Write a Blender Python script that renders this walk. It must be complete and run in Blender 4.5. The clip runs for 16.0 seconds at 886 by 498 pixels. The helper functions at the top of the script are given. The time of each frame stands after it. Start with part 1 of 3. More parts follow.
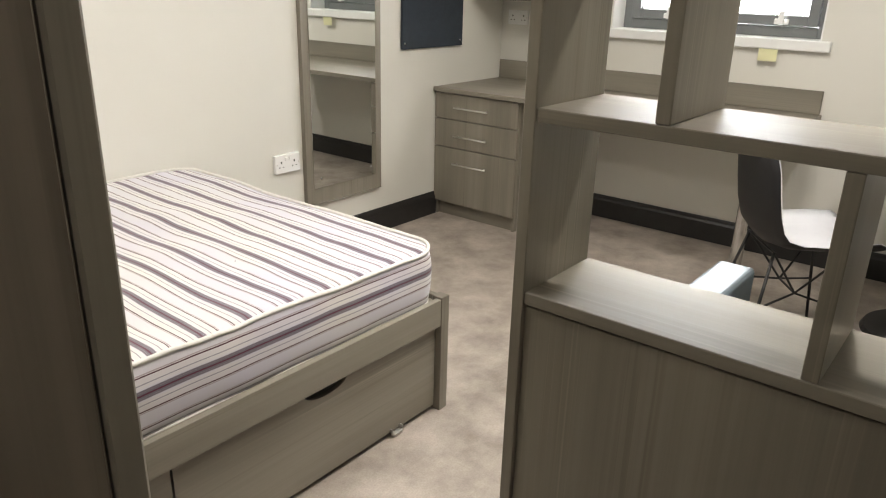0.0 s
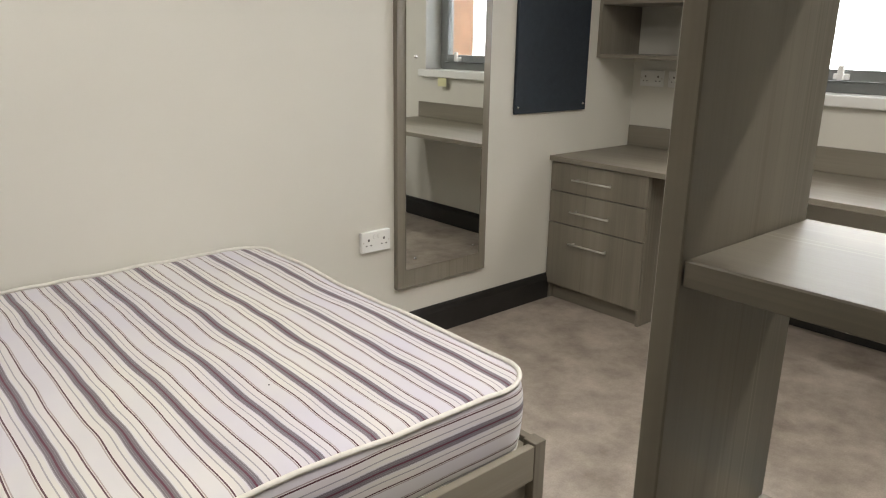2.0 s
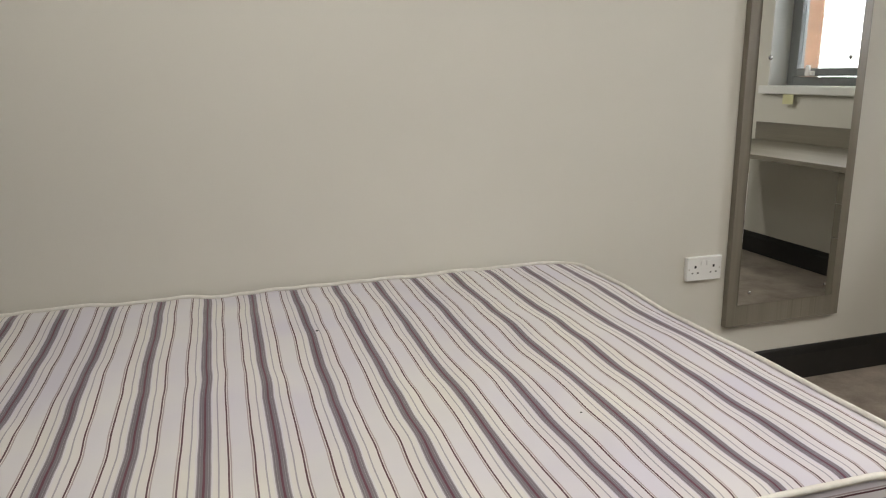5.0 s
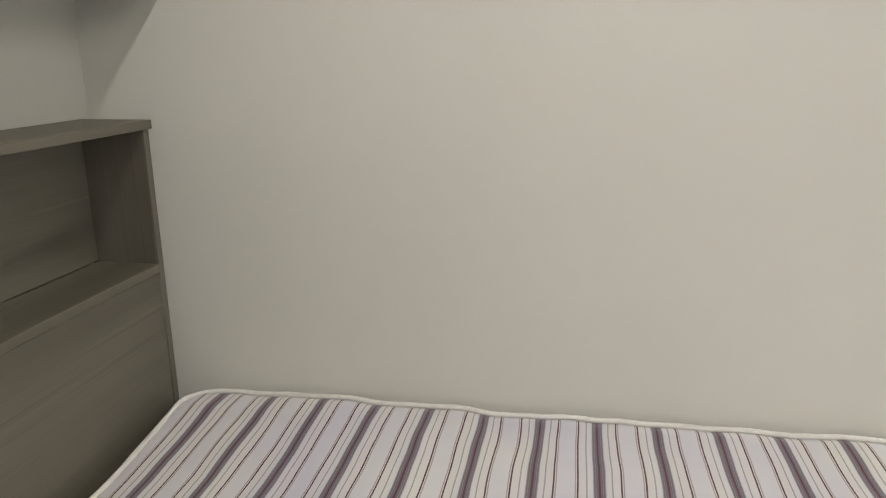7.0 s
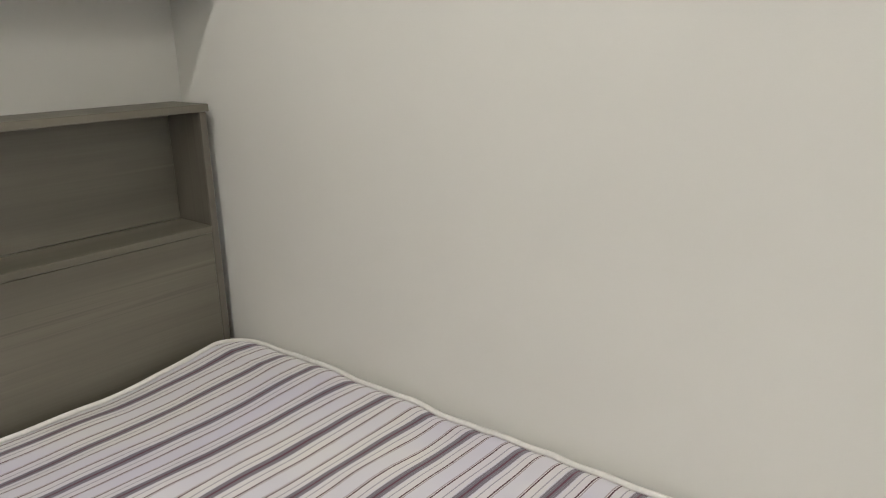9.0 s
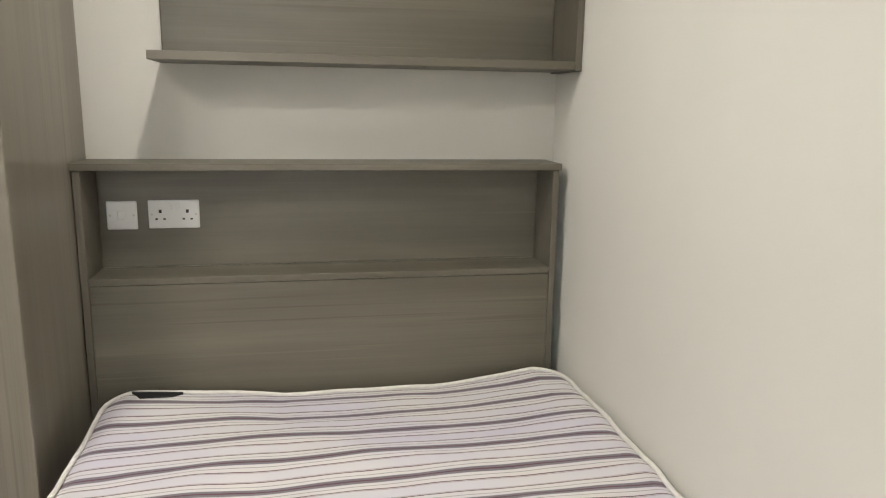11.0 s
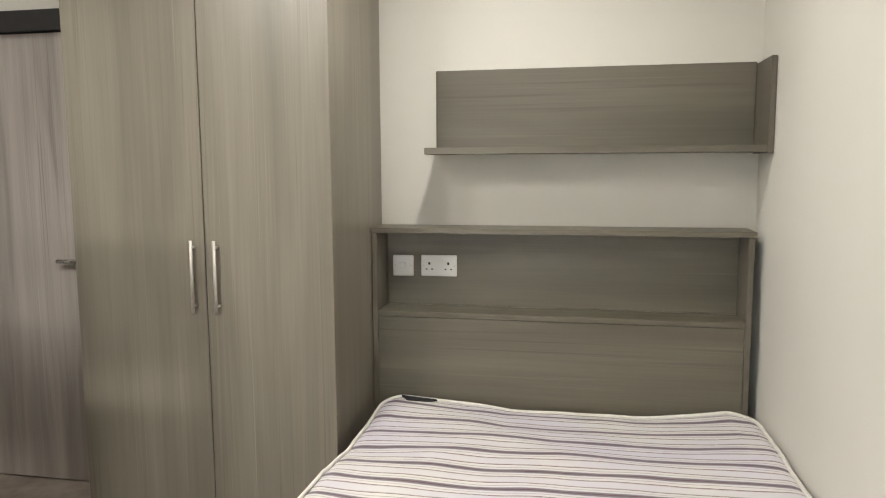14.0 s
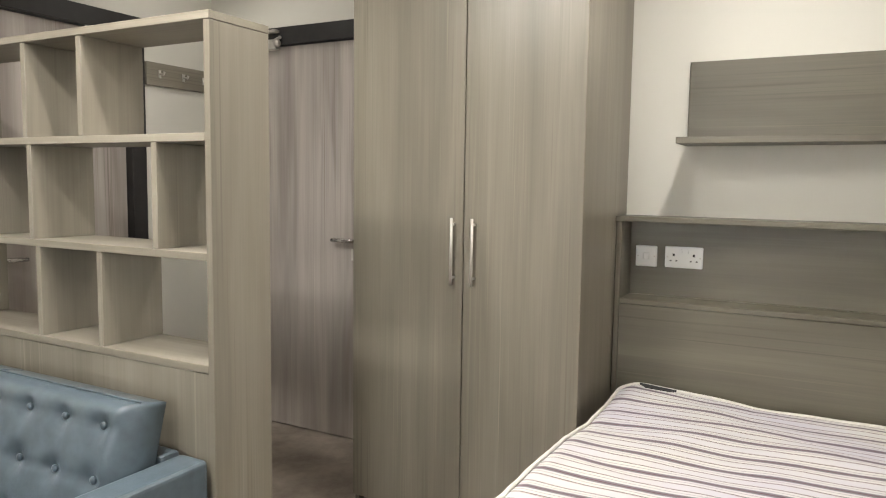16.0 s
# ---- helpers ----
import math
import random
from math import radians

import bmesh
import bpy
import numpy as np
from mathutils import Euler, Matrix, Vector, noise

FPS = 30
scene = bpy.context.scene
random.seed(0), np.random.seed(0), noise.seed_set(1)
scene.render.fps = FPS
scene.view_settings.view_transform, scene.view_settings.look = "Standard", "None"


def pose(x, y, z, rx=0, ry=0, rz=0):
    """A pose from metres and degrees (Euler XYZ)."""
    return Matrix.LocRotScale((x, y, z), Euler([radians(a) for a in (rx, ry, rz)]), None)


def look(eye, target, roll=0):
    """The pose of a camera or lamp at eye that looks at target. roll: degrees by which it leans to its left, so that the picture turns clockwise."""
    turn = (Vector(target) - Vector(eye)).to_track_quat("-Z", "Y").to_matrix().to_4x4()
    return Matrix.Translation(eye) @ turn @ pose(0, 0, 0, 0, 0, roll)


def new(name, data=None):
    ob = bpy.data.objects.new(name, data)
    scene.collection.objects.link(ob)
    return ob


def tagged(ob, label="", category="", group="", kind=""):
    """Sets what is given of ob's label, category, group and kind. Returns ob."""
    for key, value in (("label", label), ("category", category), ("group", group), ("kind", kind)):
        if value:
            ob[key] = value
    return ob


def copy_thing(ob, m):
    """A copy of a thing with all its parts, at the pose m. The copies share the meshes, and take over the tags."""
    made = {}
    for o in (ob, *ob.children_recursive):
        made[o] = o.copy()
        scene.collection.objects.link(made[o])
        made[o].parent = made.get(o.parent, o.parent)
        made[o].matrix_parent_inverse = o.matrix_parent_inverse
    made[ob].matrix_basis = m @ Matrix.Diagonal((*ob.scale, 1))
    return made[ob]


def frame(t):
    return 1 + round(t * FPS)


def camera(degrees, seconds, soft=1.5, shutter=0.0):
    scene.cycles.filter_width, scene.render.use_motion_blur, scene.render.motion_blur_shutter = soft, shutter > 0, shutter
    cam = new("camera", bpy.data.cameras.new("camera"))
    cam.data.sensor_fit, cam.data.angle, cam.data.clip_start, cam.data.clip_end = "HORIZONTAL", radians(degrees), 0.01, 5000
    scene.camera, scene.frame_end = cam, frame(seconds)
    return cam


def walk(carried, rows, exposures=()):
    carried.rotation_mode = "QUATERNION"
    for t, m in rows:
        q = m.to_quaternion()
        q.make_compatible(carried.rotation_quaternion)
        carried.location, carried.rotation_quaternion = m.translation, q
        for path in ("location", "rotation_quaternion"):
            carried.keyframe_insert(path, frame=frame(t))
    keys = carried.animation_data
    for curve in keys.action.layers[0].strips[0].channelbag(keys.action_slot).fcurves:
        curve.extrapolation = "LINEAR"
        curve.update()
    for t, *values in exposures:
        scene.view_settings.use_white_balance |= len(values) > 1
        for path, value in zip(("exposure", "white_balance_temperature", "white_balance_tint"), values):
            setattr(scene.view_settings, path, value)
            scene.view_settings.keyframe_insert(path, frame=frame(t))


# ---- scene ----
cam = camera(62.9, 16.0, 1.1)
PATH = [
    (0, (0.478, -2.704, 1.345), (1.95, -1.543, 0.65), 1.5),
    (0.5, (0.582, -2.649, 1.33), (1.984, -1.354, 0.731), 1.3),
    (1, (0.691, -2.554, 1.33), (2.079, -1.231, 0.762), 0.9),
    (1.5, (0.799, -2.469, 1.31), (2.173, -1.128, 0.751), 0.8),
    (2, (0.934, -2.407, 1.329), (2.206, -0.967, 0.772), 0.9),
    (2.5, (1.002, -2.361, 1.294), (2.094, -0.778, 0.744), 1.1),
    (3, (1.005, -2.333, 1.294), (2.014, -0.696, 0.743), 0.8),
    (3.2, (0.986, -2.33, 1.284), (1.979, -0.68, 0.743), 0.6),
    (5.3, (0.993, -2.125, 1.214), (1.453, -0.23, 0.767), -0.7),
    (5.5, (0.992, -2.06, 1.212), (1.374, -0.144, 0.784), -0.6),
    (6, (1.013, -1.912, 1.245), (1.158, 0.037, 0.82), -0.9),
    (6.5, (1.075, -1.693, 1.365), (0.946, 0.234, 0.846), -0.7),
    (7, (1.113, -1.511, 1.379), (0.754, 0.384, 0.852), -0.6),
    (7.5, (1.202, -1.325, 1.425), (0.657, 0.517, 0.868), -0.7),
    (8, (1.467, -1.248, 1.412), (0.774, 0.545, 0.859), -1.1),
    (8.5, (1.719, -1.235, 1.408), (0.815, 0.463, 0.862), -0.8),
    (9, (1.886, -1.138, 1.390), (0.658, 0.345, 0.832), -1.2),
    (9.5, (2.026, -1.079, 1.392), (0.474, 0.081, 0.879), -0.7),
    (9.7, (2.093, -1.072, 1.397), (0.452, -0.036, 0.893), 0.3),
    (11.8, (2.405, -0.62, 1.455), (0.436, -0.553, 1.113), 0.1),
    (12, (2.453, -0.588, 1.478), (0.482, -0.594, 1.138), 0.2),
    (12.5, (2.63, -0.556, 1.479), (0.658, -0.742, 1.206), 0.5),
    (13, (2.756, -0.634, 1.479), (0.789, -0.922, 1.253), 0.4),
    (13.5, (2.831, -0.679, 1.483), (0.873, -1.019, 1.255), -0.0),
    (14, (2.863, -0.629, 1.481), (0.914, -1.009, 1.249), -0.3),
    (14.5, (2.893, -0.546, 1.448), (0.96, -1.005, 1.215), -0.2),
    (15, (2.958, -0.553, 1.398), (1.068, -1.171, 1.189), 0.5),
    (15.5, (2.988, -0.637, 1.38), (1.157, -1.419, 1.187), 0.9),
    (16, (3.023, -0.675, 1.366), (1.272, -1.622, 1.18), 0.8),
]
EXPOSURES = [(0, -0.38, 6500, 10), (1, -0.76, 6500, 10), (2, -0.89, 6500, 10), (3.2, -0.99, 6500, 10), (5.3, -1.21, 6500, 10), (6, -1.19, 6450, 10), (7.5, -0.96, 6350, 10), (9, -0.95, 6270, 10),
             (10, -0.73, 6350, 10), (12, -0.59, 6500, 10), (14, -0.49, 6500, 10), (16, -0.32, 6500, 10)]
walk(cam, [(t, look(eye, target, roll)) for t, eye, target, roll in PATH], EXPOSURES)

# ---------- world and lights ----------
world = bpy.data.worlds.new("world")
scene.world = world
world.use_nodes = True
wn = world.node_tree.nodes
sky = wn.new("ShaderNodeTexSky")
sky.sky_type, sky.sun_disc = "NISHITA", False
sky.sun_elevation, sky.sun_rotation = radians(40), radians(60)
world.node_tree.links.new(sky.outputs[0], wn["Background"].inputs[0])
wn["Background"].inputs[1].default_value = 0.12
sun = new("sun", bpy.data.lights.new("sun", "SUN"))
sun.data.energy, sun.data.angle, sun.data.color = 0.8, radians(12), (1.0, 0.96, 0.9)
sun.matrix_world = look((9, -6, 7), (4, -1.4, 1))
# Third and fifth are unseen fill lamps, added to brighten wardrobe front and hall.
LAMPS = [(0.93, -0.94, 20), (1.88, -1.95, 26), (3.0, -1.75, 20), (2.35, -2.42, 34), (0.45, -3.3, 2.0)]
CEIL = 2.5
for lx, ly, watts in LAMPS:
    d = bpy.data.lights.new("downlight_lamp", "AREA")
    d.shape, d.size, d.energy, d.color = "DISK", 0.10, watts, (1.0, 0.95, 0.88)
    o = new("downlight_lamp", d)
    o.matrix_world = look((lx, ly, CEIL - 0.03), (lx, ly, 0))


# ---------- materials ----------
def nodes(name, rough=0.5, metal=0.0):
    m = bpy.data.materials.new(name)
    m.use_nodes = True
    nt = m.node_tree
    b = nt.nodes["Principled BSDF"]
    b.inputs["Roughness"].default_value, b.inputs["Metallic"].default_value = rough, metal
    return m, nt, b


def plain(name, color, rough=0.5, metal=0.0, vary=0.06, scale=8.0, bump=0.0, bump_scale=300.0):
    m, nt, b = nodes(name, rough, metal)
    N, L = nt.nodes.new, nt.links.new
    geo = N("ShaderNodeNewGeometry")
    n1 = N("ShaderNodeTexNoise")
    n1.inputs["Scale"].default_value, n1.inputs["Detail"].default_value = scale, 6
    L(geo.outputs["Position"], n1.inputs["Vector"])
    r = N("ShaderNodeValToRGB")
    r.color_ramp.elements[0].position, r.color_ramp.elements[1].position = 0.3, 0.7
    r.color_ramp.elements[0].color = (*[c * (1 - vary) for c in color], 1)
    r.color_ramp.elements[1].color = (*[min(1, c * (1 + vary)) for c in color], 1)
    L(n1.outputs["Fac"], r.inputs[0])
    L(r.outputs[0], b.inputs["Base Color"])
    if bump:
        n2 = N("ShaderNodeTexNoise")
        n2.inputs["Scale"].default_value, n2.inputs["Detail"].default_value = bump_scale, 3
        L(geo.outputs["Position"], n2.inputs["Vector"])
        bp = N("ShaderNodeBump")
        bp.inputs["Strength"].default_value, bp.inputs["Distance"].default_value = bump, 0.002
        L(n2.outputs["Fac"], bp.inputs["Height"])
        L(bp.outputs[0], b.inputs["Normal"])
    return m


def wood(name, axis, dark, light, rough=0.38, contrast=1.0):
    """Printed wood laminate: long soft streaks, fine pores and pale hairlines along one axis."""
    m, nt, b = nodes(name, rough)
    N, L = nt.nodes.new, nt.links.new
    geo = N("ShaderNodeNewGeometry")

    def noise_at(across, along, detail, dist=0.0):
        mp = N("ShaderNodeMapping")
        s = [across] * 3
        s["xyz".index(axis)] = along
        mp.inputs["Scale"].default_value = s
        L(geo.outputs["Position"], mp.inputs["Vector"])
        n = N("ShaderNodeTexNoise")
        n.inputs["Scale"].default_value, n.inputs["Detail"].default_value = 1.0, detail
        n.inputs["Distortion"].default_value = dist
        L(mp.outputs[0], n.inputs["Vector"])
        return n.outputs["Fac"]

    def ramp(fac, a, c, pa, pc):
        r = N("ShaderNodeValToRGB")
        r.color_ramp.elements[0].position, r.color_ramp.elements[1].position = pa, pc
        r.color_ramp.elements[0].color, r.color_ramp.elements[1].color = (*a, 1), (*c, 1)
        L(fac, r.inputs[0])
        return r.outputs[0]

    def mix(kind, fac, a, c):
        x = N("ShaderNodeMix")
        x.data_type, x.blend_type = "RGBA", kind
        x.inputs["Factor"].default_value = fac
        L(a, x.inputs[6])
        L(c, x.inputs[7])
        return x.outputs[2]

    def patches(across, along, low, high, top):
        """Where a kind of grain shows, as a factor from 0 to top."""
        r = N("ShaderNodeMapRange")
        r.inputs["From Min"].default_value, r.inputs["From Max"].default_value = low, high
        r.inputs["To Min"].default_value, r.inputs["To Max"].default_value = 0.06 * top, top
        L(noise_at(across, along, 2, 0.4), r.inputs["Value"])
        return r.outputs[0]

    def mix_by(fac, a, c):
        x = N("ShaderNodeMix")
        x.data_type, x.blend_type = "RGBA", "MULTIPLY"
        L(fac, x.inputs["Factor"])
        L(a, x.inputs[6])
        L(c, x.inputs[7])
        return x.outputs[2]

    broad = ramp(noise_at(5.0, 0.5, 3, 0.6), dark, light, 0.3, 0.7)
    streak = ramp(noise_at(26, 1.1, 4, 0.7), (0.80, 0.79, 0.77), (1.12, 1.12, 1.12), 0.34, 0.66)
    fine = ramp(noise_at(190, 2.4, 3), (0.82, 0.81, 0.80), (1.08, 1.08, 1.08), 0.35, 0.6)
    lines = ramp(noise_at(150, 0.9, 2, 0.25), (1, 1, 1), (1.5, 1.48, 1.45), 0.58, 0.66)
    pores = ramp(noise_at(95, 0.9, 3, 0.6), (0.58, 0.55, 0.52), (1, 1, 1), 0.36, 0.46)
    col = mix("MULTIPLY", min(1.0, 0.30 * contrast), broad, streak)
    col = mix("MULTIPLY", 0.2, col, fine)
    col = mix_by(patches(10, 0.55, 0.53, 0.68, min(1.0, 0.5 * contrast)), col, lines)
    col = mix_by(patches(7, 0.40, 0.50, 0.66, min(1.0, 0.50 * contrast)), col, pores)
    L(col, b.inputs["Base Color"])
    bp = N("ShaderNodeBump")
    bp.inputs["Strength"].default_value, bp.inputs["Distance"].default_value = 0.12, 0.001
    L(noise_at(150, 2.2, 3), bp.inputs["Height"])
    L(bp.outputs[0], b.inputs["Normal"])
    return m


WD, WL = (0.188, 0.169, 0.134), (0.274, 0.248, 0.201)
WOOD_V = wood("laminate_upright", "z", WD, WL, 0.33, 1.1)
WOOD_Y = wood("laminate_cross", "y", WD, WL, 0.43)
# Wardrobe's hall end: the hall's shade put into a darker laminate colour, grain stronger.
SHADED_END = wood("laminate_shaded_end", "z", (0.135, 0.113, 0.085), (0.235, 0.203, 0.160), 0.40, 2.6)
HEAD_SIDE = wood("laminate_head_upright", "z", (0.092, 0.080, 0.060), (0.148, 0.132, 0.102), 0.42)
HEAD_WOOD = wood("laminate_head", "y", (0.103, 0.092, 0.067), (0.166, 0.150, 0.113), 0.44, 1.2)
WOOD_X = wood("laminate_long", "x", WD, WL, 0.36)
DOOR_WOOD = wood("door_veneer", "z", (0.27, 0.237, 0.212), (0.58, 0.535, 0.50), 0.24, 1.4)
PAINT = plain("wall_paint", (0.695, 0.678, 0.615), 0.55, 0, 0.02, 2.0, 0.12, 220)
CEIL_PAINT = plain("ceiling_paint", (0.8, 0.79, 0.76), 0.7, 0, 0.02, 2.0)
WHITE_PAINT = plain("white_gloss", (0.82, 0.82, 0.80), 0.3, 0, 0.02)
SKIRT = plain("skirting_paint", (0.020, 0.019, 0.018), 0.30, 0, 0.15, 20)
FRAME_DARK = plain("door_frame_paint", (0.022, 0.021, 0.021), 0.35, 0, 0.15, 20)
WHITE_PLASTIC = plain("white_plastic", (0.84, 0.84, 0.82), 0.22, 0, 0.01)
SLOT = plain("socket_slot", (0.02, 0.02, 0.02), 0.6)
STEEL = plain("brushed_steel", (0.66, 0.64, 0.60), 0.52, 1.0, 0.05, 60)
CHROME = plain("chrome", (0.8, 0.8, 0.8), 0.08, 1.0, 0.02)
BLACK = plain("black_plastic", (0.010, 0.010, 0.011), 0.55)
BLACK_METAL = plain("black_wire", (0.015, 0.015, 0.015), 0.4)
SHELL_WHITE = plain("white_shell", (0.75, 0.75, 0.78), 0.3)
GREY_UPVC = plain("window_grey", (0.19, 0.20, 0.20), 0.35, 0, 0.05)
NAVY = plain("board_felt", (0.020, 0.028, 0.040), 0.75, 0, 0.12, 40, 0.4, 900)
PAPER = plain("yellow_paper", (0.72, 0.70, 0.42), 0.7)
PIPING = plain("cream_piping", (0.76, 0.735, 0.68), 0.7, 0, 0.06, 60, 0.3, 700)
LEATHER = plain("blue_leather", (0.082, 0.110, 0.132), 0.33, 0, 0.15, 30, 0.25, 500)
leather = LEATHER.node_tree.nodes["Principled BSDF"]
leather.inputs["Coat Weight"].default_value, leather.inputs["Coat Roughness"].default_value = 0.3, 0.28
BRICK = plain("brick_red", (0.50, 0.27, 0.16), 0.85, 0, 0.2, 6)

GLASS, nt, b = nodes("window_glass", 0.0)
b.inputs["Transmission Weight"].default_value = 1.0
b.inputs["IOR"].default_value = 1.45
MIRROR, nt, b = nodes("mirror_silver", 0.015, 1.0)
b.inputs["Base Color"].default_value = (0.84, 0.86, 0.84, 1)
GLOW, nt, b = nodes("lamp_diffuser", 0.5)
b.inputs["Emission Color"].default_value = (1, 0.94, 0.84, 1)
b.inputs["Emission Strength"].default_value = 8
SKYCARD, nt, b = nodes("overcast_sky", 1.0)
b.inputs["Base Color"].default_value = (0, 0, 0, 1)
b.inputs["Emission Color"].default_value = (0.95, 0.98, 1.0, 1)
b.inputs["Emission Strength"].default_value = 46.0


def vinyl():
    """Mottled taupe sheet vinyl."""
    m, nt, b = nodes("floor_vinyl", 0.42)
    N, L = nt.nodes.new, nt.links.new
    geo = N("ShaderNodeNewGeometry")

    def ns(scale, detail):
        n = N("ShaderNodeTexNoise")
        n.inputs["Scale"].default_value, n.inputs["Detail"].default_value, n.inputs["Roughness"].default_value = scale, detail, 0.65
        L(geo.outputs["Position"], n.inputs["Vector"])
        return n.outputs["Fac"]
    r = N("ShaderNodeValToRGB")
    r.color_ramp.elements[0].position, r.color_ramp.elements[1].position = 0.33, 0.66
    r.color_ramp.elements[0].color, r.color_ramp.elements[1].color = (0.235, 0.197, 0.163, 1), (0.50, 0.437, 0.378, 1)
    L(ns(4.5, 9), r.inputs[0])
    r2 = N("ShaderNodeValToRGB")
    r2.color_ramp.elements[0].position, r2.color_ramp.elements[1].position = 0.3, 0.7
    r2.color_ramp.elements[0].color, r2.color_ramp.elements[1].color = (0.75, 0.75, 0.75, 1), (1.15, 1.15, 1.15, 1)
    L(ns(160, 3), r2.inputs[0])
    x = N("ShaderNodeMix")
    x.data_type, x.blend_type = "RGBA", "MULTIPLY"
    x.inputs["Factor"].default_value = 0.5
    L(r.outputs[0], x.inputs[6])
    L(r2.outputs[0], x.inputs[7])
    L(x.outputs[2], b.inputs["Base Color"])
    bp = N("ShaderNodeBump")
    bp.inputs["Strength"].default_value, bp.inputs["Distance"].default_value = 0.15, 0.001
    L(ns(160, 3), bp.inputs["Height"])
    L(bp.outputs[0], b.inputs["Normal"])
    return m


FLOOR = vinyl()


def ticking(name, axis, period, start):
    """Woven mattress ticking: grey-mauve bands with dark, pink and grey pinstripes."""
    m, nt, b = nodes(name, 0.75)
    b.inputs["Sheen Weight"].default_value = 0.2
    N, L = nt.nodes.new, nt.links.new
    geo, sep = N("ShaderNodeNewGeometry"), N("ShaderNodeSeparateXYZ")
    L(geo.outputs["Position"], sep.inputs[0])

    def math_node(op, a, c):
        n = N("ShaderNodeMath")
        n.operation = op
        for k, v in enumerate((a, c)):
            if v is None:
                continue
            if isinstance(v, (int, float)):
                n.inputs[k].default_value = v
            else:
                L(v, n.inputs[k])
        return n.outputs[0]
    wob = N("ShaderNodeTexNoise")
    wob.inputs["Scale"].default_value, wob.inputs["Detail"].default_value = 5.0, 1
    L(geo.outputs["Position"], wob.inputs["Vector"])
    w = math_node("MULTIPLY", math_node("SUBTRACT", wob.outputs["Fac"], 0.5), 0.014 if axis == "x" else 0.006)
    s = math_node("ADD", sep.outputs["xyz".index(axis)], w)
    s = math_node("DIVIDE", math_node("SUBTRACT", s, start), period)
    f = math_node("FRACT", math_node("ADD", s, 50.5), None)
    f = math_node("MULTIPLY", math_node("ABSOLUTE", math_node("SUBTRACT", f, 0.5), None), 2)
    r = N("ShaderNodeValToRGB")
    cr = r.color_ramp
    cr.interpolation = "CONSTANT"
    cream, mauve, dark = (0.70, 0.685, 0.665), (0.160, 0.143, 0.162), (0.085, 0.026, 0.036)
    pale, pink, grey, lilac = (0.675, 0.665, 0.685), (0.40, 0.345, 0.34), (0.36, 0.35, 0.37), (0.32, 0.29, 0.32)
    stops = [(0, (0.11, 0.02, 0.045)), (0.03, mauve), (0.10, lilac), (0.11, mauve), (0.160, lilac), (0.185, pale), (0.235, cream), (0.355, grey), (0.395, cream),
             (0.615, dark), (0.665, cream), (0.69, pink), (0.73, pale)]
    cr.elements[0].position, cr.elements[0].color = 0, (*stops[0][1], 1)
    cr.elements[1].position, cr.elements[1].color = stops[1][0], (*stops[1][1], 1)
    for p, c in stops[2:]:
        cr.elements.new(p).color = (*c, 1)
    L(f, r.inputs[0])
    drift = N("ShaderNodeTexNoise")
    drift.inputs["Scale"].default_value, drift.inputs["Detail"].default_value = 3.0, 4
    L(geo.outputs["Position"], drift.inputs["Vector"])
    tint = N("ShaderNodeValToRGB")
    tint.color_ramp.elements[0].position, tint.color_ramp.elements[1].position = 0.35, 0.65
    tint.color_ramp.elements[0].color, tint.color_ramp.elements[1].color = (1.0, 0.985, 0.94, 1), (0.90, 0.87, 0.95, 1)
    L(drift.outputs["Fac"], tint.inputs[0])
    mul = N("ShaderNodeMix")
    mul.data_type, mul.blend_type = "RGBA", "MULTIPLY"
    mul.inputs["Factor"].default_value = 1.0
    L(r.outputs[0], mul.inputs[6])
    L(tint.outputs[0], mul.inputs[7])
    L(mul.outputs[2], b.inputs["Base Color"])
    weave = N("ShaderNodeTexNoise")
    weave.inputs["Scale"].default_value = 900
    L(geo.outputs["Position"], weave.inputs["Vector"])
    bp = N("ShaderNodeBump")
    bp.inputs["Strength"].default_value, bp.inputs["Distance"].default_value = 0.2, 0.001
    L(weave.outputs["Fac"], bp.inputs["Height"])
    L(bp.outputs[0], b.inputs["Normal"])
    return m


TICK_TOP = ticking("ticking_top", "x", 0.1252, 0.925)
TICK_SIDE = ticking("ticking_border", "z", 0.1252, 0.506)


# ---------- building helpers ----------
ORIGIN = {}


def thing(name, at, label="", category="", group="", kind=""):
    ob = new(name)
    ob.empty_display_size = 0.1
    ob.location = at
    ORIGIN[ob] = Vector(at)
    return tagged(ob, label, category, group, kind)


def part(name, bm, material, parent=None, label=""):
    """Links a bmesh, given in room coordinates, as one mesh under its thing or part."""
    me = bpy.data.meshes.new(name)
    if parent is not None:
        bm.transform(Matrix.Translation(-ORIGIN[parent]))
    bmesh.ops.recalc_face_normals(bm, faces=bm.faces)
    bm.to_mesh(me)
    bm.free()
    me.materials.append(material)
    ob = new(name, me)
    if parent is not None:
        ob.parent = parent
        ORIGIN[ob] = ORIGIN[parent]
    if label:
        ob["label"] = label
    return ob


def smooth(ob):
    for p in ob.data.polygons:
        p.use_smooth = len(p.vertices) <= 4
    return ob


def box(x0, x1, y0, y1, z0, z1, bevel=0.0015, seg=1):
    bm = bmesh.new()
    lo, hi = [min(a, c) for a, c in ((x0, x1), (y0, y1), (z0, z1))], [max(a, c) for a, c in ((x0, x1), (y0, y1), (z0, z1))]
    bmesh.ops.create_cube(bm, size=1)
    for v in bm.verts:
        v.co = [lo[i] if v.co[i] < 0 else hi[i] for i in range(3)]
    if bevel:
        bmesh.ops.bevel(bm, geom=bm.edges[:], offset=bevel, segments=seg, affect="EDGES", profile=0.5)
    return bm


